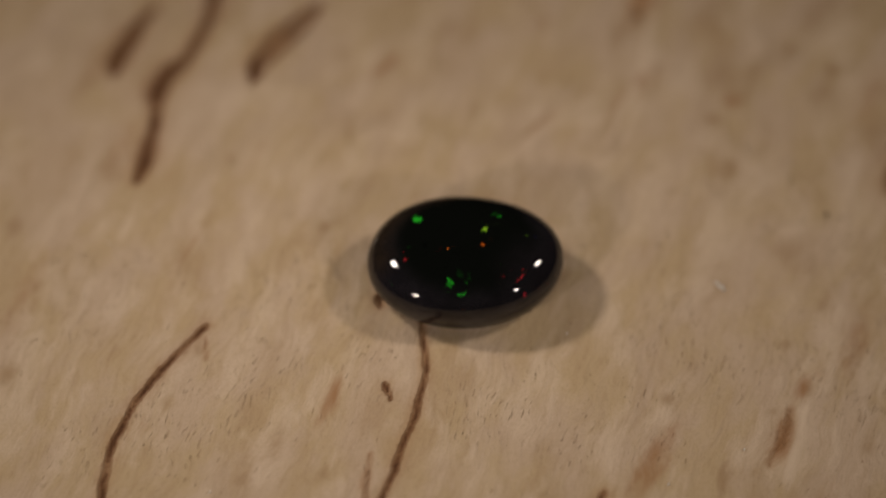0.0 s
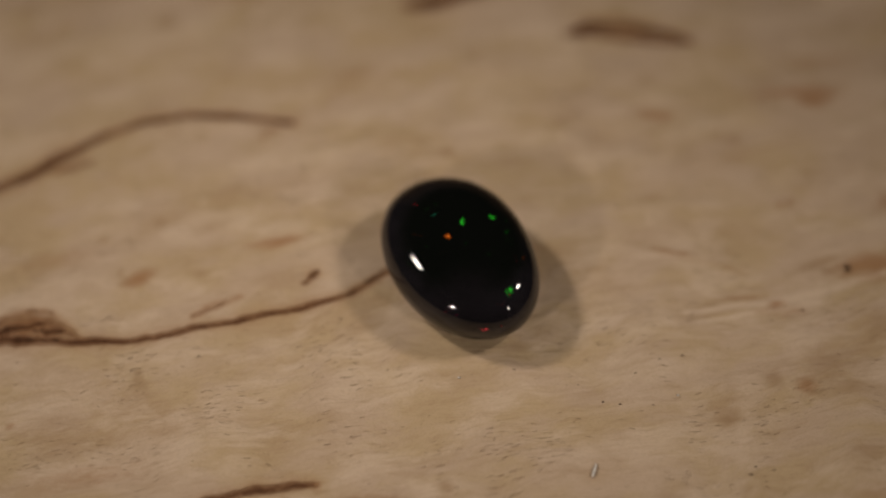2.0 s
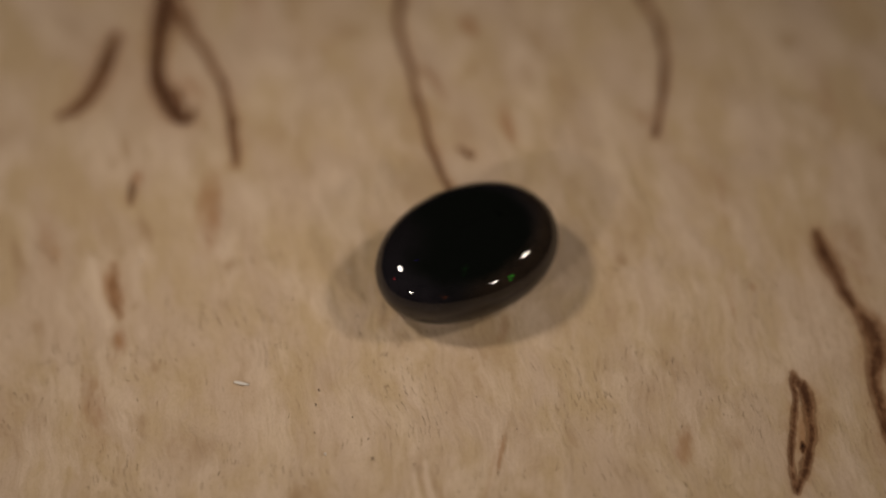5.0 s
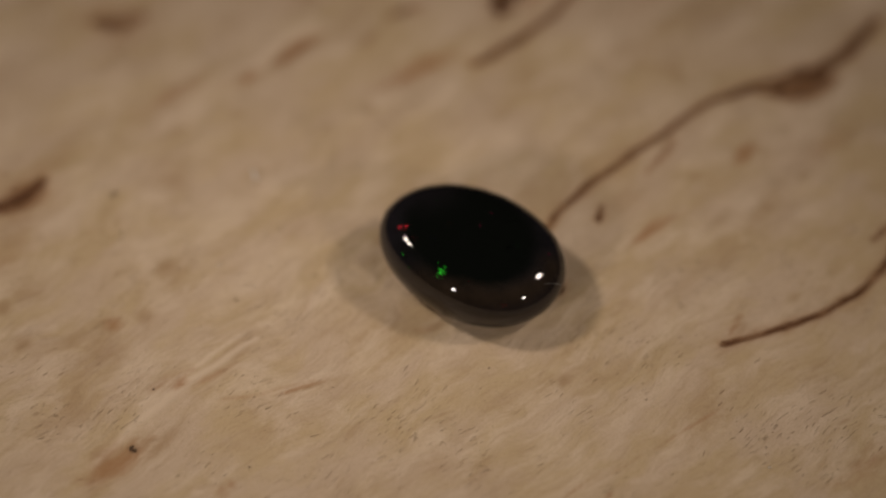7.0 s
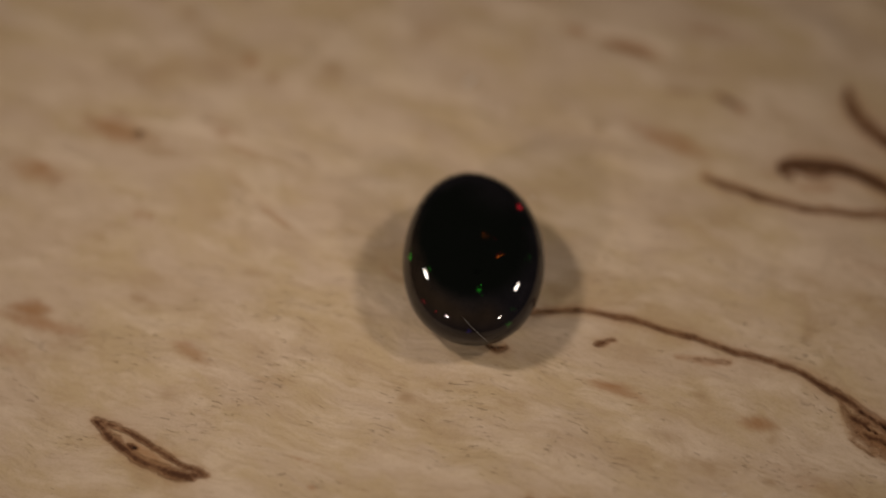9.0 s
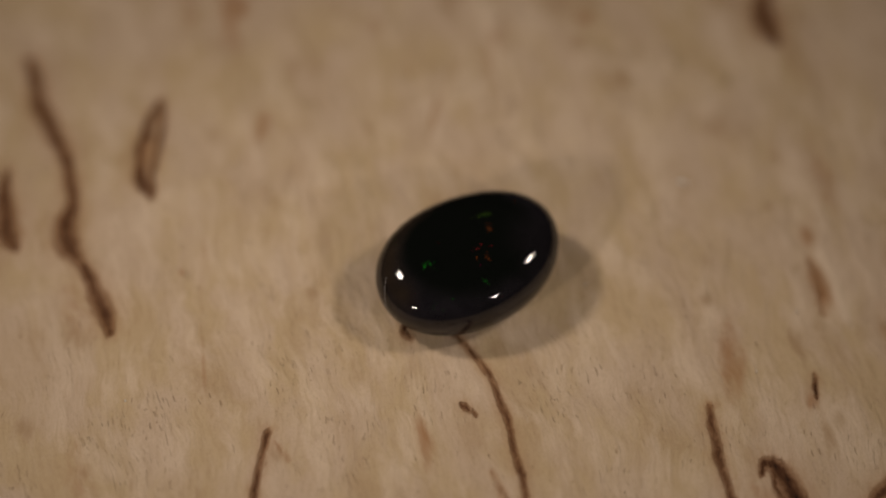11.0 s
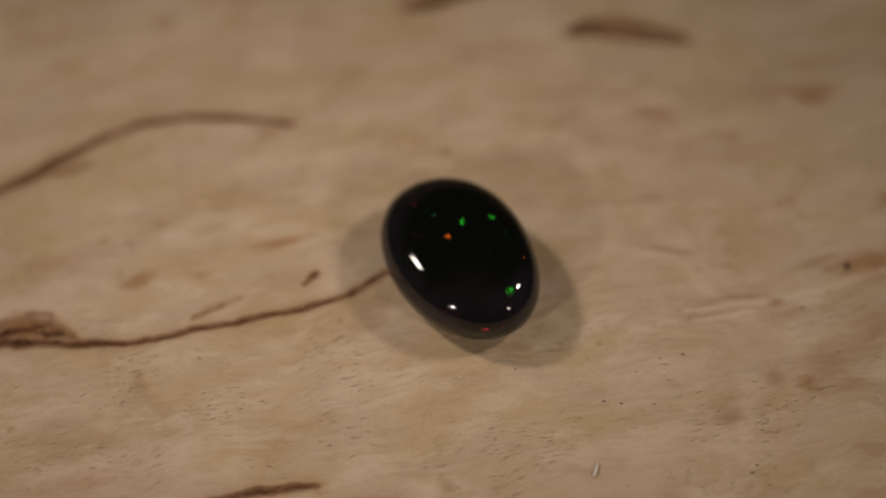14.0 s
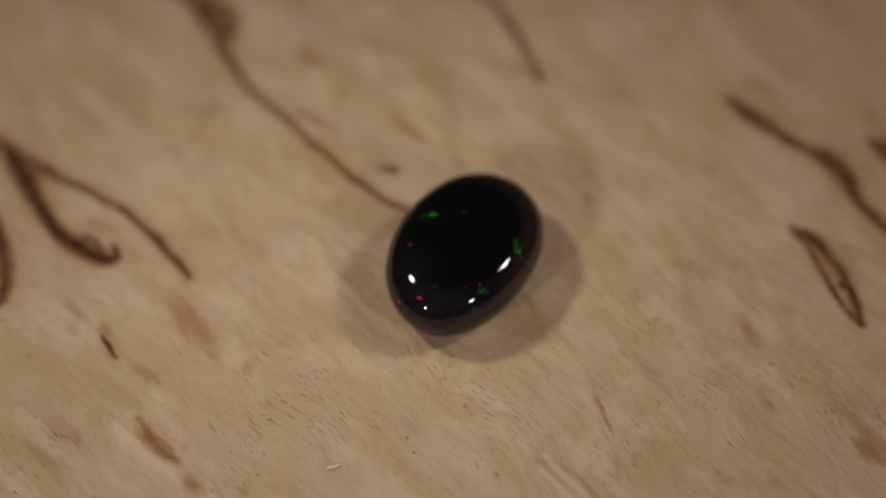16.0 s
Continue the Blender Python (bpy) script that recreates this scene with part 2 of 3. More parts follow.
streak(0.92, (-16.3, -4.0, 0.40), (-17.4, -5.3, 0.28), (-18.75, -7.0, 0.28), (-20.05, -8.9, 0.30), (-21.05, -10.9, 0.30), (-21.72, -13.0, 0.32), (-21.92, -15.0, 0.36), (-21.95, -16.6, 0.46), (-21.95, -18.0, 0.62), (-21.9, -19.8, 0.60), (-22.06, -22.41, 0.40))
streak(0.60, (-20.33, -16.32, 0.2), (-20.73, -17.31, 0.42), (-21.01, -18.67, 0.4))
streak(0.36, (-16.30, -4.51, 0.25), (-16.10, -5.39, 0.34), (-16.12, -6.36, 0.28))
streak(0.85, (8.43, -15.29, 0.28), (7.47, -17.67, 0.42), (6.47, -20.46, 0.36), (5.99, -23.47, 0.36), (5.88, -26.72, 0.42), (5.75, -29.13, 0.70), (5.54, -31.40, 0.90), (5.22, -33.59, 0.60))
streak(1.06, (5.65, -31.20, 0.80), (6.84, -29.06, 1.00), (8.22, -27.02, 0.70), (9.29, -25.15, 0.72), (9.88, -22.74, 0.80), (9.76, -20.92, 0.72), (9.30, -20.29, 0.34), (8.69, -20.97, 0.22))
streak(0.80, (9.46, -21.20, 0.26), (9.03, -21.99, 0.26), (8.99, -23.01, 0.20))
streak(0.90, (10.36, -29.24, 0.50), (12.02, -27.30, 0.80), (13.44, -26.10, 0.80), (15.33, -25.12, 0.60), (16.48, -25.06, 0.30))
streak(0.98, (-10.15, 22.9, 0.22), (-11.04, 22.1, 0.36), (-12.4, 20.7, 0.44), (-13.45, 19.3, 0.44), (-14.1, 17.6, 0.44), (-14.4, 15.8, 0.24))
streak(0.90, (-10.15, 22.9, 0.24), (-10.6, 21.6, 0.30), (-11.15, 20.4, 0.26), (-12.1, 19.2, 0.24), (-13.1, 17.9, 0.30), (-14.1, 16.2, 0.28))
streak(0.70, (-11.39, 21.30, 0.22), (-12.09, 20.91, 0.26), (-12.29, 20.31, 0.18))
streak(0.90, (-21.28, 7.65, 0.40), (-20.87, 9.59, 0.90), (-20.59, 11.66, 0.60), (-20.46, 13.79, 0.56), (-20.55, 15.48, 1.05), (-19.72, 16.97, 0.95), (-18.78, 18.30, 0.56), (-17.64, 21.29, 0.56), (-17.22, 24.31, 0.70), (-16.85, 27.39, 0.80), (-15.71, 31.07, 0.5))
streak(0.85, (-23.57, 16.88, 0.40), (-23.30, 18.59, 1.10), (-22.31, 21.05, 0.70), (-21.29, 23.15, 0.35))
streak(0.94, (29.30, 10.71, 0.40), (28.30, 9.73, 0.95), (27.78, 8.52, 1.15), (27.71, 7.00, 0.45))
streak(0.80, (32.86, -6.89, 0.60), (31.42, -7.39, 1.10), (30.50, -8.56, 0.50))
streak(0.40, (20.16, -8.61, 0.40), (19.46, -10.85, 0.90), (18.69, -12.65, 0.40))
streak(0.75, (14.61, -18.01, 0.10), (15.07, -17.23, 0.20), (15.52, -16.57, 0.20), (15.72, -16.07, 0.10))
streak(0.90, (-5.37, -2.39, 0.30), (-5.58, -1.77, 0.34), (-5.27, -1.18, 0.20))

streak(0.9, (-14.00, 18.43, 0.5), (-14.19, 17.53, 0.6), (-14.49, 16.64, 0.3))
streak(0.95, (-9.4, -23.6, 0.22), (-9.75, -24.1, 0.55), (-9.7, -24.7, 0.40))
streak(0.95, (-10.7, -24.6, 0.18), (-10.9, -25.6, 0.45), (-11.3, -26.4, 0.50), (-11.4, -27.2, 0.30))

streak(0.24, (8.29, 15.58, 0.25), (6.36, 13.81, 0.25), (4.23, 11.56, 0.20))
streak(0.24, (12.43, 17.20, 0.4), (11.60, 15.62, 0.6), (11.09, 14.54, 0.3))

# black cracks inside the bark
for crack in (((14.71, -17.81, 0.10), (15.07, -17.23, 0.16), (15.52, -16.57, 0.10)),
              ((-9.6, -23.9, 0.08), (-10.1, -24.7, 0.12), (-10.4, -25.3, 0.08)),
              ((-8.9, -24.3, 0.06), (-9.7, -25.4, 0.10), (-10.4, -26.4, 0.08)),
              ((-11.02, -25.60, 0.08), (-11.56, -26.69, 0.12), (-11.73, -27.54, 0.08)),
              ((9.74, -23.65, 0.08), (9.99, -22.46, 0.14), (9.85, -21.23, 0.14), (9.48, -20.59, 0.08)),
              ((8.54, -26.54, 0.08), (9.19, -25.25, 0.12), (9.42, -24.24, 0.08)),
              ((-11.89, 20.61, 0.10), (-12.09, 20.31, 0.20), (-12.19, 20.01, 0.10)),
              ((-5.37, -2.19, 0.10), (-5.53, -1.77, 0.16), (-5.38, -1.37, 0.08))):
    streak(1.30, *crack)

# raised pale ridges
RIDGES = [np.array([(8.93, 10.59, 0.30), (9.76, 12.86, 0.50), (10.80, 15.44, 0.60), (11.75, 19.11, 0.60), (12.39, 23.58, 0.40)]),
          np.array([(9.93, 10.87, 0.20), (11.09, 14.44, 0.30), (12.44, 18.40, 0.30)]),
          np.array([(21.07, -8.58, 0.5), (20.52, -10.77, 0.8), (19.67, -13.55, 0.5)])]

# stains, and one painted glow by the stone: centre x, y, length along the grain, width, depth
STAINS_AND_GLOW = []


def stain(x, y, length, width, depth, turn=0.0):
    STAINS_AND_GLOW.append((x, y, length, width, depth, GRAIN + turn))


stain(11.50, 22.90, 3.4, 1.5, 0.8)
stain(8.25, 27.62, 3.0, 1.4, 0.7)
stain(-3.03, 26.73, 4.2, 0.9, 0.75)
stain(-22.48, 10.91, 4.5, 1.2, 0.40)
stain(24.53, -3.50, 5.0, 1.6, 0.45)
stain(26.19, 14.51, 5.0, 1.8, 0.45)
stain(1.00, -26.93, 6.0, 1.6, 0.45)
stain(-14.46, -21.57, 5.0, 1.4, 0.40)
stain(-27.94, -1.40, 6.0, 1.6, 0.45)
stain(-4.75, 29.50, 5.0, 1.4, 0.45)
stain(21.50, -16.20, 4.5, 1.2, 0.50)


stain(-12.59, 19.61, 2.9, 0.75, 0.75, -13)
stain(-10.90, -25.41, 2.0, 1.1, 0.9, -20)
stain(7.93, -22.64, 3.0, 1.3, 0.55, 20)


TANS = []


def tan_mark(x, y, length, width, depth, turn=0.0):
    TANS.append((x, y, length, width, depth, GRAIN + turn))


tan_mark(13.96, -20.48, 2.0, 0.6, 0.7)
tan_mark(16.63, 16.43, 2.6, 2.2, 0.65)
tan_mark(23.26, 14.81, 2.6, 2.0, 0.6)
tan_mark(-5.13, 24.44, 3.0, 1.5, 0.5)
tan_mark(24.00, -14.94, 2.4, 1.2, 0.5)
tan_mark(-1.46, -27.55, 3.5, 1.2, 0.5)
tan_mark(18.53, 16.78, 2.2, 1.2, 0.5)
tan_mark(22.86, -0.42, 2.0, 1.0, 0.5)
tan_mark(17.34, 17.41, 2.4, 1.6, 0.5)
tan_mark(22.86, 21.56, 3.5, 1.6, 0.6)
tan_mark(11.07, 21.01, 2.4, 1.3, 0.6)
tan_mark(-25.46, 16.40, 4.0, 1.6, 0.5)
stain(22.06, -6.01, 1.2, 0.6, 0.4)
stain(14.34, -17.85, 1.0, 0.6, 0.8)


stain(-7.8, -8.0, 2.67, 0.31, 0.24, 3)
tan_mark(-13.5, -14.9, 0.88, 0.87, 0.60, 14)
tan_mark(-28.5, -7.1, 1.62, 1.15, 0.70, 11)
tan_mark(-27.4, -2.2, 0.85, 0.37, 0.55, 13)
tan_mark(-18.4, -9.5, 1.16, 0.90, 0.50, 7)
stain(19.5, -11.0, 2.20, 0.51, 0.95, 2)
tan_mark(21.2, -7.1, 1.07, 0.75, 0.70, -18)
tan_mark(19.9, -4.1, 0.68, 0.60, 0.65, -29)
tan_mark(22.6, -1.0, 1.14, 0.89, 0.60, -10)
tan_mark(24.8, -11.0, 1.15, 0.73, 0.65, -4)
tan_mark(16.0, -13.6, 1.87, 0.73, 0.60, 7)
stain(8.5, -15.3, 0.65, 0.66, 0.60, -19)
tan_mark(20.2, 2.8, 1.88, 1.50, 0.60, -45)
tan_mark(-3.6, -21.3, 0.82, 1.02, 0.60, -16)
tan_mark(-11.4, -18.8, 0.62, 0.94, 0.50, -7)
stain(-4.8, -29.6, 0.51, 0.47, 0.70, 2)
tan_mark(12.3, 22.9, 1.07, 1.00, 0.75, 26)
tan_mark(9.9, 12.3, 3.12, 0.31, 0.70, 7)
tan_mark(11.9, 16.6, 1.63, 0.48, 0.55, -9)
tan_mark(16.9, 8.9, 1.19, 0.65, 0.70, -10)
tan_mark(17.2, 15.0, 1.15, 0.60, 0.50, 3)
tan_mark(12.5, -8.5, 0.88, 1.18, 0.70, 15)
stain(11.4, -14.1, 3.30, 0.75, 0.65, -18)
tan_mark(15.7, -13.5, 1.78, 0.40, 0.80, 1)
stain(19.5, -10.0, 0.86, 0.39, 0.60, -1)
stain(20.9, -7.1, 1.55, 0.65, 0.75, -6)
tan_mark(23.6, -16.5, 2.78, 0.57, 0.75, 9)
tan_mark(-8.4, 18.4, 1.15, 0.81, 0.55, 35)
tan_mark(-1.5, 20.6, 1.09, 0.59, 0.80, -3)
stain(4.9, 21.0, 0.74, 0.86, 0.50, 26)
tan_mark(-2.1, 27.2, 1.57, 0.88, 0.80, 6)
# orange light on the wood beside the stone, painted in the rust tone
stain(0.2, 4.9, 1.11, 0.45, 0.50, -28)
tan_mark(15.8, 12.8, 1.13, 1.05, 0.70, -62)
stain(17.2, 14.3, 0.91, 0.99, 0.70, 67)
stain(11.2, 15.9, 0.90, 0.51, 0.80, 1)
tan_mark(21.7, 7.2, 1.08, 0.69, 0.50, 66)
tan_mark(23.8, 16.9, 1.19, 1.01, 0.80, 14)
tan_mark(21.1, 18.5, 1.25, 0.84, 0.70, 5)
stain(4.7, 12.4, 2.27, 0.22, 0.70, -20)
tan_mark(0.3, 13.5, 1.62, 0.68, 0.55, 2)
tan_mark(9.6, 12.9, 2.67, 0.32, 0.55, 10)
stain(-15.0, 7.4, 5.72, 0.22, 0.35, -8)
stain(-15.4, 9.3, 0.48, 0.30, 0.70, 3)
stain(11.5, 22.7, 1.43, 0.99, 0.85, -2)
stain(8.5, 27.4, 0.81, 0.70, 0.95, -1)
stain(4.6, 20.3, 0.40, 0.66, 0.60, -4)
tan_mark(5.8, 21.1, 1.81, 0.49, 0.50, -31)
stain(-5.5, 17.2, 1.99, 0.92, 0.65, -16)
stain(-1.8, 27.0, 1.68, 0.71, 0.80, -5)
tan_mark(-2.0, 19.8, 1.10, 0.63, 0.60, -14)
stain(9.8, 14.5, 2.15, 0.43, 0.55, -7)
tan_mark(4.4, 12.2, 2.91, 0.24, 0.75, -21)
tan_mark(-0.3, 4.3, 1.42, 0.59, 0.60, -8)
stain(-8.4, -9.5, 2.39, 0.69, 0.75, -0)
stain(-6.2, -15.1, 1.74, 0.32, 0.60, 6)
tan_mark(-10.5, -18.5, 1.61, 0.47, 0.65, 2)
tan_mark(-11.5, -12.2, 2.14, 0.87, 0.55, 5)
tan_mark(-14.3, -18.5, 0.86, 0.60, 0.55, 10)
stain(-19.7, -10.8, 1.66, 0.53, 0.35, 3)
tan_mark(-16.5, -5.5, 1.41, 0.60, 0.55, 26)
stain(-2.0, 27.6, 1.88, 0.59, 0.90, 1)
tan_mark(-2.1, 20.1, 0.75, 0.44, 0.55, -6)
tan_mark(-5.8, 17.0, 2.31, 0.58, 0.60, -6)
tan_mark(-3.9, 9.6, 1.20, 0.19, 0.65, -13)
stain(-13.5, 9.8, 2.29, 0.19, 0.60, -1)
tan_mark(-13.8, 14.5, 1.40, 0.50, 0.50, 32)
stain(-8.1, -8.9, 2.29, 0.61, 0.85, 8)
stain(-10.3, -17.9, 1.60, 0.84, 0.85, 17)
tan_mark(-8.5, -14.5, 1.07, 0.66, 0.60, 2)
tan_mark(-3.1, -21.4, 1.04, 0.68, 0.55, -7)
tan_mark(-11.9, -13.0, 1.06, 0.74, 0.40, 3)
tan_mark(-23.4, 8.5, 1.77, 1.61, 0.65, -8)
stain(-17.4, 2.4, 4.01, 0.20, 0.60, -6)
tan_mark(-25.1, -2.9, 1.13, 0.26, 0.60, -7)
tan_mark(-22.0, -5.7, 1.78, 0.22, 0.60, -2)
tan_mark(-29.0, 4.0, 1.66, 0.98, 0.70, -2)
tan_mark(-9.1, 3.7, 0.88, 0.62, 0.75, -0)
tan_mark(-27.2, -0.8, 0.92, 0.45, 0.65, -13)
tan_mark(-8.0, -8.9, 1.60, 0.39, 0.45, 0)
stain(19.7, -11.1, 2.24, 0.56, 0.70, 7)
tan_mark(19.0, -8.9, 0.68, 0.40, 0.60, -23)
tan_mark(15.8, -14.2, 1.78, 0.36, 0.80, 6)
tan_mark(15.2, -19.7, 1.16, 0.74, 0.60, -3)
tan_mark(14.0, -6.3, 2.21, 1.12, 0.45, -2)
tan_mark(9.7, 19.8, 3.36, 0.61, 0.70, 13)
tan_mark(9.3, 12.0, 2.97, 0.55, 0.70, 9)
tan_mark(17.0, 9.1, 1.30, 0.91, 0.60, 8)
stain(11.4, -13.0, 4.70, 1.13, 0.75, -10)
stain(31.9, 12.5, 2.58, 0.78, 0.50, -3)


def smooth_line(points):
    """The same line with four points in each span, rounded (Catmull-Rom)."""
    p = np.vstack([2 * points[0] - points[1], points, 2 * points[-1] - points[-2]])
    out = []
    for i in range(1, len(p) - 2):
        for u in (0.0, 0.25, 0.5, 0.75):
            a, b, c, d = p[i - 1], p[i], p[i + 1], p[i + 2]
            out.append(0.5 * (2 * b + (c - a) * u + (2 * a - 5 * b + 4 * c - d) * u * u + (3 * b - a - 3 * c + d) * u ** 3))
    return np.array(out + [points[-1]])


def streak_field(x, y, lines):
    field = np.zeros_like(x)
    x, y = (x + 0.06 * np.sin(y * 1.9 + 1.3 * np.sin(x * 0.9)) + 0.02 * np.sin(y * 5.3 + 2.0 * np.sin(x * 1.4 + y * 0.6)),
            y + 0.06 * np.sin(x * 1.7 + 1.1 * np.sin(y * 0.8)) + 0.02 * np.sin(x * 4.7 - 2.0 * np.sin(y * 1.6)))
    for depth, points in lines:
        line = smooth_line(points)
        low, high = line[:, :2].min(0) - 2.5, line[:, :2].max(0) + 2.5
        near = np.where((x > low[0]) & (x < high[0]) & (y > low[1]) & (y < high[1]))[0]
        best = np.zeros(len(near))
        px, py = x[near], y[near]
        for a, b in zip(line[:-1], line[1:]):
            way = b[:2] - a[:2]
            u = np.clip(((px - a[0]) * way[0] + (py - a[1]) * way[1]) / (way @ way + 1e-9), 0, 1)
            away = np.hypot(px - a[0] - u * way[0], py - a[1] - u * way[1])
            half = 0.5 * np.maximum(a[2] + u * (b[2] - a[2]), 0.12)
            best = np.maximum(best, 1.08 * np.exp(-0.75 * (away / half) ** 2))
        field[near] = np.maximum(field[near], best * depth)
    return field


def stain_field(x, y, spots):
    field = np.zeros_like(x)
    for cx, cy, length, width, depth, turn in spots:
        c, s = math.cos(radians(turn)), math.sin(radians(turn))
        u, v = (x - cx) * c + (y - cy) * s, -(x - cx) * s + (y - cy) * c
        field = np.maximum(field, depth * np.exp(-((u / length) ** 2 + (v / width) ** 2) * 1.6))
    return field


def wooden_board():
    fine = np.arange(-39.0, 39.001, 0.2)
    outer = np.array([40.5, 43.0, 46.0, 50.0, 54.0, 57.0, 59.0, 60.2, 60.8])
    line = np.concatenate([-outer[::-1], fine, outer])
    count = len(line)
    gx, gy = (g.ravel() for g in np.meshgrid(line, line))
    dark, tan, shady = streak_field(gx, gy, STREAKS), stain_field(gx, gy, STAINS_AND_GLOW), stain_field(gx, gy, TANS)
    ridge = streak_field(gx, gy, [(1.0, points) for points in RIDGES])
    wave = np.sin(gx * 0.61 + 1.7 * np.sin(gy * 0.23)) * np.sin(gy * 0.37 + 0.6) + 0.5 * np.sin(gx * 1.3 - gy * 0.5)
    calm = np.clip((np.hypot(gx, gy) - 5.0) / 5.0, 0, 1)
    gz = 0.035 * (wave - 1.5) * calm - 0.10 * np.clip(dark - 0.35, 0, 1) * np.clip((np.hypot(gx, gy) - 7.0) / 1.5, 0, 1)
    gz += 0.05 * ridge + top_of_board(gx, gy)
    rim = np.maximum(np.abs(gx), np.abs(gy))
    gz -= np.clip(rim - 57.0, 0, 4) ** 2 * 0.12
    verts = np.stack([gx, gy, gz], 1)
    i = np.arange(count * count).reshape(count, count)
    quads = np.stack([i[:-1, :-1], i[:-1, 1:], i[1:, 1:], i[1:, :-1]], -1).reshape(-1, 4)
    ring = np.concatenate([i[0, :-1], i[:-1, -1], i[-1, :0:-1], i[:0:-1, 0]])
    under = verts[ring].copy()
    under[:, 2] = -BOARD_THICK / MM
    low = np.arange(len(ring)) + count * count
    nxt = np.roll(np.arange(len(ring)), -1)
    skirt = np.stack([ring, low, low[nxt], ring[nxt]], 1)
    faces = [tuple(q) for q in np.vstack([quads, skirt]).tolist()] + [tuple(low[::-1].tolist())]
    data = bpy.data.meshes.new("wooden_board")
    data.from_pydata((np.vstack([verts, under]) * MM).tolist(), [], faces)
    pad = np.zeros(len(ring))
    for name, values in (("streak", dark), ("stain", tan), ("tan_mark", shady), ("ridge", ridge)):
        data.attributes.new(name, "FLOAT", "POINT").data.foreach_set("value", np.concatenate([values, pad]).astype(np.float32))
    smooth = np.zeros(len(faces), bool)
    smooth[: len(quads)] = True
    data.polygons.foreach_set("use_smooth", smooth)
    data.materials.append(wood)
    return tagged(new("wooden_board", data), "pale figured wooden board with dark brown bark streaks, turning", "board")


board = wooden_board()

# ---- the opal ----
STONE_AT, STONE_TURN = (-0.160, -0.205), 1.06  # millimetres and degrees on the board
LONG, BROAD, GIRDLE, DOME = 6.15, 4.45, 2.18, 2.12
FOOT, TAPER, CROWN = 0.80, 1.6, 0.464  # the foot's share of the girdle, and how the flank and the crown curve
EGG = (0.051, 0.046)  # narrower at one end and on one side
LEAN = (0.046, 0.017)


def outline(a):
    """The girdle's width at the angle a: an oval with slightly flattened flanks."""
    return 1 - 0.006 * np.sin(3 * a) - 0.005 * np.cos(4 * a) + 0.006 * np.sin(4 * a)


def stone_point(a, s):
    """A point of the stone in millimetres: a goes round, s from -1 (foot) by 0 (girdle) to 1 (crown)."""
    a, s = np.asarray(a, float), np.asarray(s, float)
    bend = np.clip(np.abs(s), 0, 1) * math.pi / 2
    k = np.where(s >= 0, np.abs(np.cos(bend)) ** CROWN, FOOT + (1 - FOOT) * np.abs(np.cos(bend)) ** TAPER) * outline(a)
    z = np.where(s >= 0, GIRDLE + DOME * np.sin(bend), GIRDLE * (1 - np.sin(bend)))
    x = LONG * np.cos(a) * k
    y = BROAD * np.sin(a) * (1 - EGG[0] * np.cos(a) - EGG[1] * np.sin(a)) * k
    return np.stack([x, y, z + (LEAN[0] * x + LEAN[1] * y) * z / (GIRDLE + DOME)], -1)


def stone_normal(a, s):
    e = 1e-4
    here = stone_point(a, s)
    n = np.cross(stone_point(np.asarray(a) + e, s) - here, stone_point(a, np.asarray(s) + e) - here)
    return n / (np.linalg.norm(n, axis=-1, keepdims=True) + 1e-12)


def crown_step(k):
    return math.acos(k ** (1 / CROWN)) * 2 / math.pi


def ring_mesh(name, rings, round_count, caps):
    rows, faces = np.concatenate(rings), []
    for r in range(len(rings) - 1):
        for c in range(round_count):
            d = (c + 1) % round_count
            faces.append((r * round_count + c, r * round_count + d, (r + 1) * round_count + d, (r + 1) * round_count + c))
    if caps:
        faces.append(tuple(reversed(range(round_count))))
        faces.append(tuple(range((len(rings) - 1) * round_count, len(rings) * round_count)))
    data = bpy.data.meshes.new(name)
    data.from_pydata((rows * MM).tolist(), [], faces)
    data.polygons.foreach_set("use_smooth", np.ones(len(faces), bool))
    return data


def opal_stone():
    count = 144
    a = np.linspace(0, 2 * math.pi, count, endpoint=False)
    steps = list(np.linspace(-1, 0, 26)) + list(np.linspace(0.02, crown_step(0.9), 26)) + [crown_step(k) for k in np.linspace(0.88, 0.012, 44)]
    data = ring_mesh("stone_body", [stone_point(a, np.full(count, s)) for s in steps], count, True)
    data.materials.append(opal_body)
    thing = tagged(new("opal"), "polished black opal cabochon with green and red fire, lying on wood", "gemstone")
    thing.empty_display_size = 0.002
    body = new("stone_body", data)
    body.parent = thing
    return thing, body


opal, stone_body = opal_stone()


FIRE_LABEL = {"g": "green patch of fire", "r": "red patch of fire", "o": "orange patch of fire", "b": "blue patch of fire",
              "m": "magenta patch of fire", "y": "yellow-green patch of fire", "t": "teal patch of fire"}


FLAKES = []


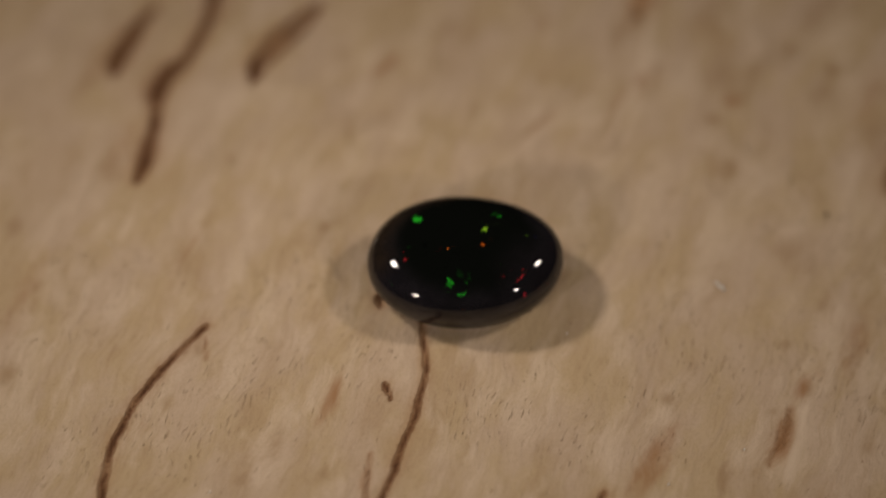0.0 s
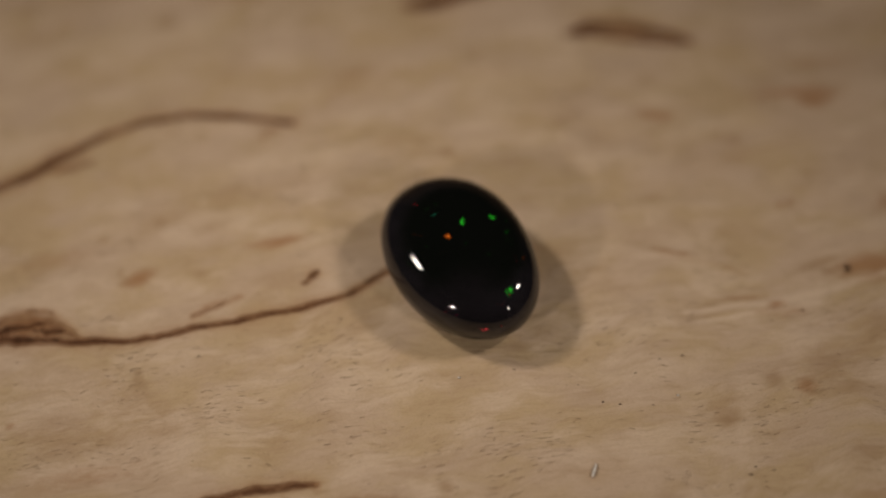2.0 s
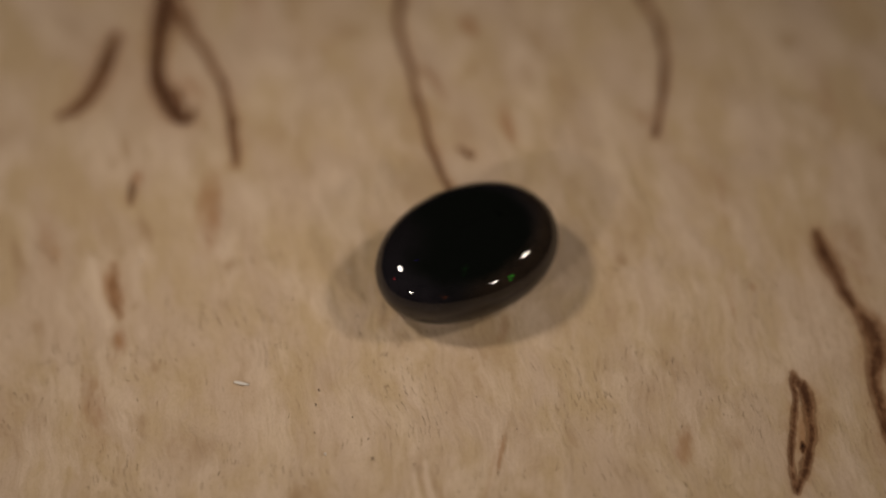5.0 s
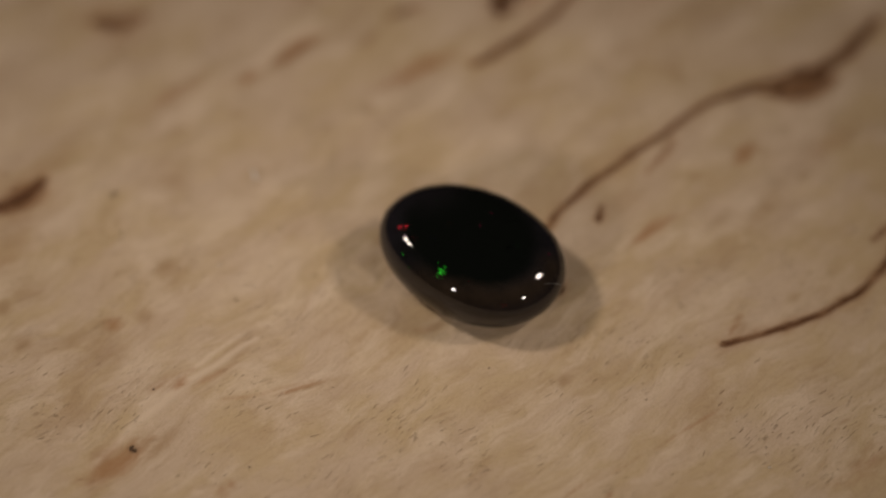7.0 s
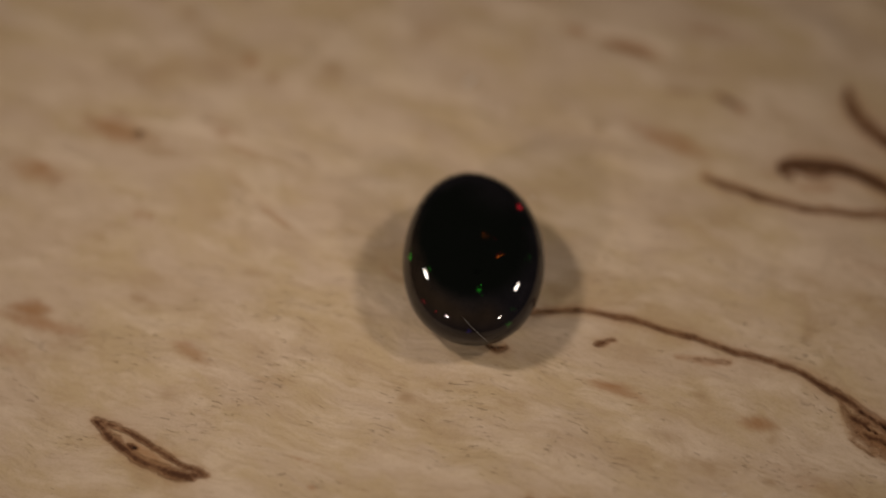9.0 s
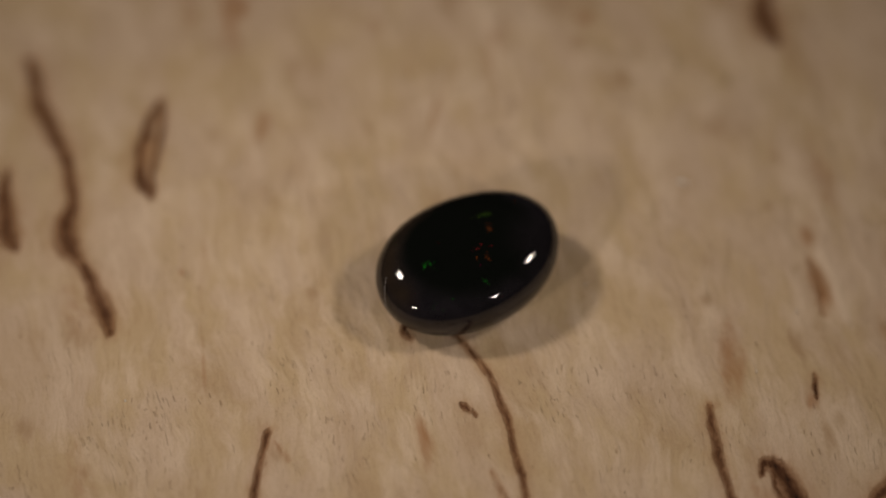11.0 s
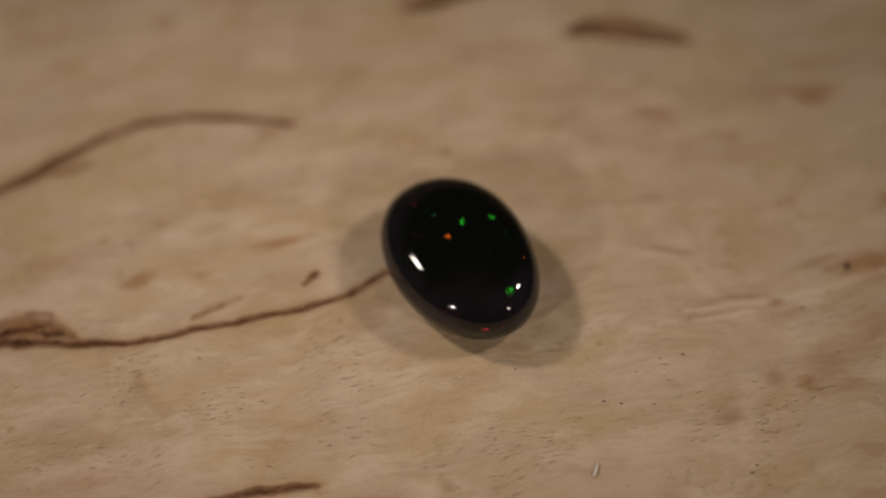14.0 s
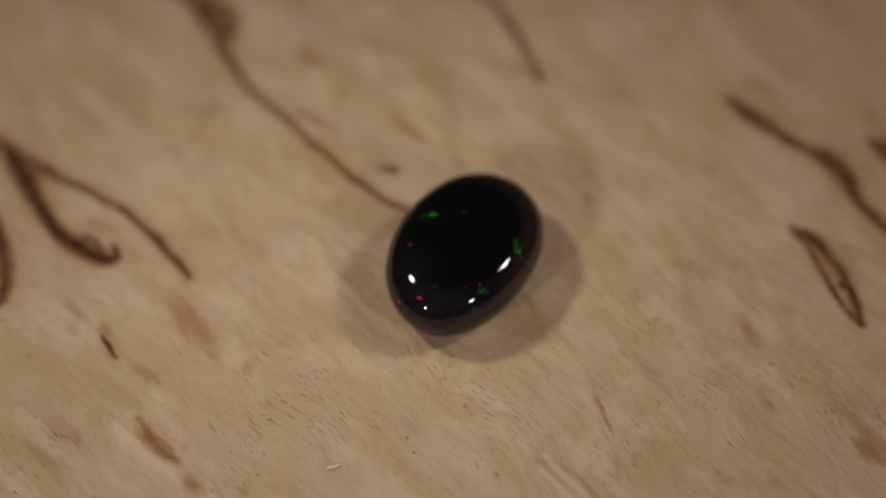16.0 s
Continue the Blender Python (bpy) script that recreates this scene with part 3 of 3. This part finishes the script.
def flake(a, s, long, broad, turn, hue, tilt):
    """A ragged patch of fire just under the polish. tilt: the way its layers face, in the stone's space."""
    here, up = stone_point(a, s), stone_normal(a, s)
    ahead = np.array([math.cos(radians(turn)), math.sin(radians(turn)), 0.0])
    ahead -= up * (ahead @ up)
    ahead /= np.linalg.norm(ahead)
    aside = np.cross(up, ahead)
    e = 1e-4
    da, ds = (stone_point(a + e, s) - here) / e, (stone_point(a, s + e) - here) / e
    dice = random.Random(int(a * 1000) + int(s * 1000) * 7919)
    wobble = [dice.uniform(0.55, 1.1) for _ in range(16)]
    lift = dice.uniform(0.008, 0.020)
    verts, inner = [], []
    for r in (0.0, 0.35, 0.7, 1.0):
        for i in range(16):
            w = 2 * math.pi * i / 16
            u, v = 0.62 * long * r * wobble[i] * math.cos(w), 0.62 * broad * r * wobble[i] * math.sin(w)
            move = ahead * u + aside * v
            if s > 0.6:
                x, y = here[0] + move[0], here[1] + move[1]
                b = math.atan2(y / BROAD, x / LONG)
                k = min(0.999, math.hypot(x / LONG, y / (BROAD * (1 - EGG[0] * math.cos(b) - EGG[1] * math.sin(b)))) / float(outline(b)))
                q, t = b, crown_step(k)
            else:
                step = np.linalg.lstsq(np.stack([da, ds], 1), move, rcond=None)[0]
                q, t = a + step[0], s + step[1]
            verts.append(stone_point(q, t) + stone_normal(q, t) * lift)
            inner.append(1.0 - r)
    data = ring_mesh("fire_flake", [np.array(verts[i * 16:i * 16 + 16]) for i in range(4)], 16, False)
    data.attributes.new("tilt", "FLOAT_VECTOR", "POINT").data.foreach_set("vector", np.tile(np.array(tilt, np.float32), 64))
    data.attributes.new("inner", "FLOAT", "POINT").data.foreach_set("value", np.array(inner, np.float32))
    data.materials.append(FIRE[hue])
    ob = new("fire_flake", data)
    ob.parent = stone_body
    FLAKES.append((a, s, turn, hue, tilt))
    return tagged(ob, FIRE_LABEL[hue])


flake(4.451, 0.720, 0.79, 0.84, 176, "g", (-0.381, -0.195, 0.904))
flake(4.651, 0.559, 0.93, 0.42, 176, "g", (0.306, -0.628, 0.715))
flake(5.384, 0.324, 0.43, 0.55, 176, "r", (0.308, -0.627, 0.715))
flake(3.761, 0.975, 0.29, 0.34, 176, "o", (-0.381, -0.195, 0.904))
flake(2.531, 0.765, 0.79, 0.67, 176, "g", (-0.379, -0.199, 0.904))
flake(0.087, 0.680, 0.36, 0.59, 176, "b", (0.361, -0.173, 0.917))
flake(3.552, 0.730, 0.22, 0.25, 176, "r", (-0.379, -0.199, 0.904))
flake(2.094, 0.710, 0.65, 0.34, 26, "g", (-0.224, -0.355, 0.907))
flake(3.272, 0.765, 0.79, 0.46, 26, "g", (-0.224, -0.355, 0.907))
flake(4.163, 0.900, 0.32, 0.59, 26, "r", (-0.232, -0.351, 0.907))
flake(4.756, 0.982, 0.36, 0.67, 26, "o", (-0.232, -0.351, 0.907))
flake(5.611, 0.362, 0.65, 0.25, 26, "m", (0.575, -0.391, 0.719))
flake(5.908, 0.011, 0.65, 0.34, 26, "o", (0.575, -0.391, 0.719))
flake(1.187, 0.786, 1.08, 0.59, 41, "g", (0.451, 0.080, 0.889))
flake(5.568, 0.250, 0.65, 0.51, 41, "r", (0.232, -0.684, 0.691))
flake(6.117, 0.094, 0.43, 0.42, 41, "r", (0.657, -0.225, 0.719))
flake(3.430, 0.844, 0.50, 0.84, 41, "g", (-0.128, -0.396, 0.909))
flake(4.198, 0.802, 0.93, 0.34, 41, "o", (-0.128, -0.396, 0.909))
flake(5.864, 0.089, 1.00, 0.42, 56, "r", (0.396, -0.602, 0.694))
flake(0.157, 0.602, 0.72, 0.93, 56, "g", (0.414, 0.202, 0.888))
flake(4.224, 0.982, 0.65, 0.42, 56, "o", (-0.025, -0.411, 0.911))
flake(2.539, 0.982, 0.50, 0.76, 56, "g", (-0.025, -0.411, 0.911))
flake(3.534, 0.730, 0.29, 0.34, 56, "r", (-0.016, -0.411, 0.911))
flake(1.702, 0.834, 0.65, 0.51, 56, "g", (0.416, 0.198, 0.888))
flake(1.396, 0.725, 0.36, 1.27, 74, "g", (0.339, 0.318, 0.886))
flake(4.878, 0.924, 0.93, 0.59, 74, "o", (0.104, -0.394, 0.913))
flake(0.052, 0.241, 0.43, 0.51, 74, "r", (0.673, 0.183, 0.717))
flake(3.307, 0.900, 0.50, 0.34, 74, "g", (0.112, -0.391, 0.914))
flake(0.934, 0.389, 0.93, 0.59, 100, "o", (0.517, 0.474, 0.713))
flake(4.756, 0.786, 0.79, 0.42, 100, "g", (0.275, -0.293, 0.916))
flake(4.599, 0.823, 1.43, 0.51, 121, "g", (0.362, -0.169, 0.917))
flake(5.271, 0.720, 0.50, 0.42, 121, "r", (0.361, -0.173, 0.917))
flake(0.977, 0.617, 0.50, 0.42, 121, "r", (-0.025, 0.477, 0.878))
flake(3.718, 0.954, 0.50, 0.42, 121, "g", (-0.010, 0.477, 0.879))
flake(0.812, 0.310, 0.57, 0.42, 121, "g", (0.314, 0.633, 0.708))
flake(0.803, 0.741, 0.93, 0.93, 7, "r", (0.298, 0.280, 0.913))
flake(0.934, 0.855, 0.79, 0.76, 7, "b", (0.298, 0.280, 0.913))
flake(3.185, 0.765, 1.00, 0.51, 7, "g", (-0.444, 0.202, 0.873))
flake(2.347, 0.488, 0.72, 0.51, 7, "t", (-0.453, 0.558, 0.695))
flake(0.541, 0.636, 1.00, 0.59, 25, "r", (0.198, 0.363, 0.911))
flake(1.510, 0.646, 1.08, 0.84, 25, "g", (0.209, 0.356, 0.911))
flake(4.721, 0.982, 0.65, 0.34, 25, "m", (-0.485, 0.051, 0.873))
flake(1.745, 0.627, 1.43, 0.59, 55, "g", (-0.001, 0.422, 0.907))
flake(2.382, 0.517, 1.22, 0.67, 55, "g", (-0.417, 0.611, 0.672))
flake(5.498, 0.602, 1.43, 0.34, 55, "r", (-0.451, -0.177, 0.875))
flake(0.951, 0.517, 0.50, 0.84, 55, "g", (-0.009, 0.422, 0.907))
flake(1.745, 0.450, 0.29, 1.10, 82, "g", (-0.191, 0.383, 0.904))
flake(2.356, 0.362, 0.43, 0.59, 82, "r", (-0.652, 0.355, 0.670))
flake(3.639, 0.200, 0.86, 0.51, 82, "g", (-0.665, -0.270, 0.696))
flake(5.262, 0.583, 0.72, 0.59, 82, "r", (-0.317, -0.358, 0.878))
flake(3.098, 0.219, 0.43, 0.42, 82, "b", (-0.659, -0.284, 0.697))
flake(0.838, 0.912, 1.15, 0.84, 157, "y", (-0.425, -0.074, 0.902))
flake(0.122, 0.968, 0.65, 1.01, 157, "o", (-0.426, -0.065, 0.902))
flake(4.555, 0.725, 1.08, 0.67, 157, "g", (0.264, -0.375, 0.889))
flake(5.707, 0.153, 0.29, 0.76, 157, "m", (0.075, -0.698, 0.712))
flake(3.866, 0.437, 1.00, 1.01, 10, "g", (-0.144, -0.714, 0.685))
flake(4.468, 0.588, 0.86, 0.59, 10, "g", (-0.320, -0.280, 0.905))
flake(4.704, 0.408, 0.57, 0.34, 10, "r", (-0.159, -0.711, 0.685))
flake(0.087, 0.446, 0.36, 0.42, 10, "r", (0.393, -0.074, 0.916))
flake(5.428, 0.730, 0.50, 0.25, 10, "r", (0.422, -0.172, 0.890))
flake(6.205, 0.493, 0.50, 0.51, 114, "r", (0.717, 0.053, 0.695))
flake(5.890, 0.181, 0.36, 0.51, 114, "r", (0.717, 0.053, 0.695))
flake(3.752, 0.389, 0.29, 0.59, 11, "g", (-0.317, -0.283, 0.905))
flake(3.988, 0.403, 0.86, 0.51, 11, "g", (-0.136, -0.715, 0.685))
flake(4.477, 0.569, 0.86, 0.51, 11, "g", (-0.136, -0.715, 0.685))
flake(5.419, 0.367, 0.43, 0.30, 11, "m", (0.453, -0.529, 0.717))
flake(3.264, 0.834, 0.72, 1.18, 86, "g", (0.196, -0.354, 0.915))
flake(4.861, 0.982, 0.29, 0.51, 86, "r", (0.184, -0.360, 0.915))
flake(5.245, 0.954, 0.25, 0.30, 86, "r", (0.184, -0.360, 0.915))
flake(0.960, 0.427, 0.65, 0.34, 86, "g", (0.159, 0.383, 0.910))
flake(5.393, 0.172, 0.57, 0.25, 86, "g", (0.650, -0.303, 0.696))
flake(1.998, 0.371, 0.72, 0.42, 40, "t", (-0.246, 0.696, 0.675))
flake(3.456, 0.866, 0.29, 0.93, 40, "g", (-0.482, -0.063, 0.874))
flake(2.365, 0.408, 0.57, 0.42, 40, "b", (-0.246, 0.696, 0.675))
flake(3.630, 0.954, 0.50, 0.21, 70, "r", (-0.386, -0.287, 0.877))
flake(0.759, 0.968, 0.50, 0.67, 169, "y", (-0.399, -0.157, 0.903))
flake(5.794, 0.982, 0.29, 0.42, 169, "o", (-0.403, -0.149, 0.903))
flake(0.960, 0.829, 0.72, 0.67, 169, "g", (-0.399, -0.157, 0.903))
flake(4.808, 0.982, 0.36, 0.51, 24, "r", (-0.239, -0.346, 0.907))
flake(4.163, 0.894, 0.22, 0.59, 24, "o", (-0.243, -0.344, 0.907))
flake(5.760, 0.269, 0.43, 0.34, 24, "r", (0.567, -0.403, 0.719))
flake(3.307, 0.900, 0.43, 0.42, 72, "t", (0.104, -0.394, 0.913))
flake(4.983, 0.343, 0.29, 0.59, 72, "r", (0.558, -0.452, 0.696))
flake(2.985, 0.569, 0.50, 0.34, 72, "b", (0.104, -0.394, 0.913))
flake(6.144, 0.048, 0.36, 0.42, 90, "m", (0.668, -0.261, 0.696))

# crumbs of the same fire, scattered about each patch
dice = random.Random(11)
for at, high, turn, hue, tilt in list(FLAKES):
    near = np.array(tilt) + [dice.gauss(0, 0.06), dice.gauss(0, 0.06), 0.0]
    step = min(0.985, max(0.04, high + dice.gauss(0, 0.05)))
    flake(at + dice.gauss(0, 0.16), step, dice.uniform(0.14, 0.34), dice.uniform(0.08, 0.16), turn + dice.uniform(-50, 50), hue,
          tuple((near / np.linalg.norm(near)).tolist()))

# fine sparks over the whole crown, each lit for a moment only
patches = FLAKES[:85]
for spark in range(70):
    turn, hue, tilt = dice.choice(patches)[2:]
    near = np.array(tilt) + [dice.gauss(0, 0.03), dice.gauss(0, 0.03), 0.0]
    flake(dice.uniform(0, 2 * math.pi), 1 - 0.75 * dice.random() ** 0.7, dice.uniform(0.12, 0.30), dice.uniform(0.07, 0.16), turn + dice.uniform(-60, 60), hue,
          tuple((near / np.linalg.norm(near)).tolist()))


# ---- lint, grit, pits and stand-in glints on the board ----
LOOSE = []


def rest(ob, x, y, z, turn=0.0):
    """Lay a small thing on the board, in the board's millimetres."""
    LOOSE.append((ob, x, y, z, turn))
    return ob


def crumb(name, length, width, height, material, seed, label, category):
    """A small uneven lump, its base at zero."""
    bm = bmesh.new()
    bmesh.ops.create_icosphere(bm, subdivisions=2, radius=0.5)
    for v in bm.verts:
        rough = 1 + 0.35 * noise.noise(v.co * 3 + Vector((seed, seed * 2, 0)))
        v.co = Vector((v.co.x * length * rough, v.co.y * width * rough, max(0.0, (v.co.z + 0.42) * height * rough))) * MM
    data = bpy.data.meshes.new(name)
    bm.to_mesh(data)
    bm.free()
    data.polygons.foreach_set("use_smooth", np.ones(len(data.polygons), bool))
    data.materials.append(material)
    return tagged(new(name, data), label, category)


def fibre(name, points, thick, material, label):
    """A round hair along points in millimetres."""
    line = smooth_line(np.array(points, float))
    rings = []
    for i, p in enumerate(line):
        way = line[min(i + 1, len(line) - 1)] - line[max(i - 1, 0)]
        way /= np.linalg.norm(way)
        side = np.cross(way, (0, 0, 1.0))
        side /= np.linalg.norm(side)
        top = np.cross(side, way)
        rings.append(np.array([p + thick / 2 * (side * math.cos(w) + top * math.sin(w)) for w in np.linspace(0, 2 * math.pi, 6, endpoint=False)]))
    data = ring_mesh(name, rings, 6, True)
    data.materials.append(material)
    return tagged(new(name, data), label, "fibre")


rest(crumb("lint", 1.0, 0.20, 0.18, lint_glint_white, 1, "tiny white bit of lint lying on the board", "lint"), 15.95, -0.12, -0.01, -45)
SPECK = "tiny dark speck of grit lying on the board"
rest(crumb("grit_speck", 0.26, 0.20, 0.12, speck_dark, 2, SPECK, "speck"), 22.97, 5.73, -0.02)
rest(crumb("grit_speck", 0.16, 0.12, 0.08, speck_dark, 3, SPECK, "speck"), 23.87, 5.46, -0.02)
rest(crumb("grit_speck", 0.34, 0.22, 0.14, speck_dark, 4, SPECK, "speck"), 10.92, 21.37, -0.02, 40)
rest(crumb("grit_speck", 0.16, 0.12, 0.08, speck_dark, 5, SPECK, "speck"), 12.33, 17.10, -0.02)
rest(crumb("grit_speck", 0.34, 0.10, 0.10, speck_dark, 6, "black splinter at the foot of the stone", "speck"), -5.43, -1.92, -0.02, 60)

# pits in the wood, added as small dark lumps on its face
for x, y, size in ((7.41, -0.82, 0.2), (11.23, 5.6, 0.15), (12.07, 2.79, 0.24), (12.73, 3.65, 0.24), (13.75, 5.39, 0.16), (10.26, 2.08, 0.12),
                   (20.81, 8.06, 0.26), (21.25, 9.43, 0.18), (6.48, -3.35, 0.12), (-0.92, 13.46, 0.1), (-1.09, 19.26, 0.1), (1.12, 17.47, 0.13),
                   (1.84, 20.69, 0.16), (4.32, 18.72, 0.22), (2.89, 11.34, 0.14), (3.92, 8.08, 0.12), (22.86, 5.56, 0.3), (11.13, 7.45, 0.16),
                   (11.59, 8.81, 0.24), (20.52, 8.59, 0.24), (8.51, 9.16, 0.1), (-4.67, 5.28, 0.14), (-3.1, -17.37, 0.2), (-3.15, -17.42, 0.1),
                   (16.71, -24.05, 0.3), (-3.06, -24.29, 0.12), (-17.12, -17.52, 0.18), (11.16, 21.3, 0.5), (-4.35, -6.24, 0.12)):
    pit = crumb("grit_speck", 0.85 * size, 0.38 * size, 0.3 * size, speck_dark, x + y, SPECK, "speck")
    tagged(pit, group="dark specks in the wood")
    rest(pit, x, y, -0.06 * size, GRAIN + 9 * math.sin(x * 5 + y))
# bright glints of the wood, put in as small white lumps
for x, y in ((6.28, -4.09), (17.11, -11.79), (-15.37, -15.65), (12.39, -14.54), (-22.76, 2.5), (13.91, 7.08)):
    rest(crumb("pale_crumb", 0.20, 0.10, 0.09, lint_glint_white, x - y, "tiny pale crumb of sanded wood lying on the board", "crumb"), x, y, -0.01, GRAIN)


hair = fibre("lint_fibre", [(-5.50, 0.55, 3.50), (-5.92, 0.05, 3.16), (-6.22, -0.55, 2.55), (-6.20, -1.0, 1.9)], 0.02, fibre_pale,
             "fine pale fibre clinging to the side of the opal")


def motions():
    """The board turns steadily; all that lies on it turns with it."""
    steps = [0.5 * i for i in range(33)]
    walk(board, [(t, pose(0, 0, 0, 0, 0, TURN * t)) for t in steps])
    for ob, x, y, z, turn in [(ob, *STONE_AT, 0.0, STONE_TURN) for ob in (opal, hair)] + LOOSE:
        up = Vector((float(top_of_board(x - 0.5, y) - top_of_board(x + 0.5, y)), float(top_of_board(x, y - 0.5) - top_of_board(x, y + 0.5)), 1.0))
        lean = Vector((0, 0, 1)).rotation_difference(up).to_matrix().to_4x4()
        seat = pose(x * MM, y * MM, (z + float(top_of_board(x, y))) * MM) @ lean @ pose(0, 0, 0, 0, 0, turn)
        walk(ob, [(t, pose(0, 0, 0, 0, 0, TURN * t) @ seat) for t in steps])


motions()
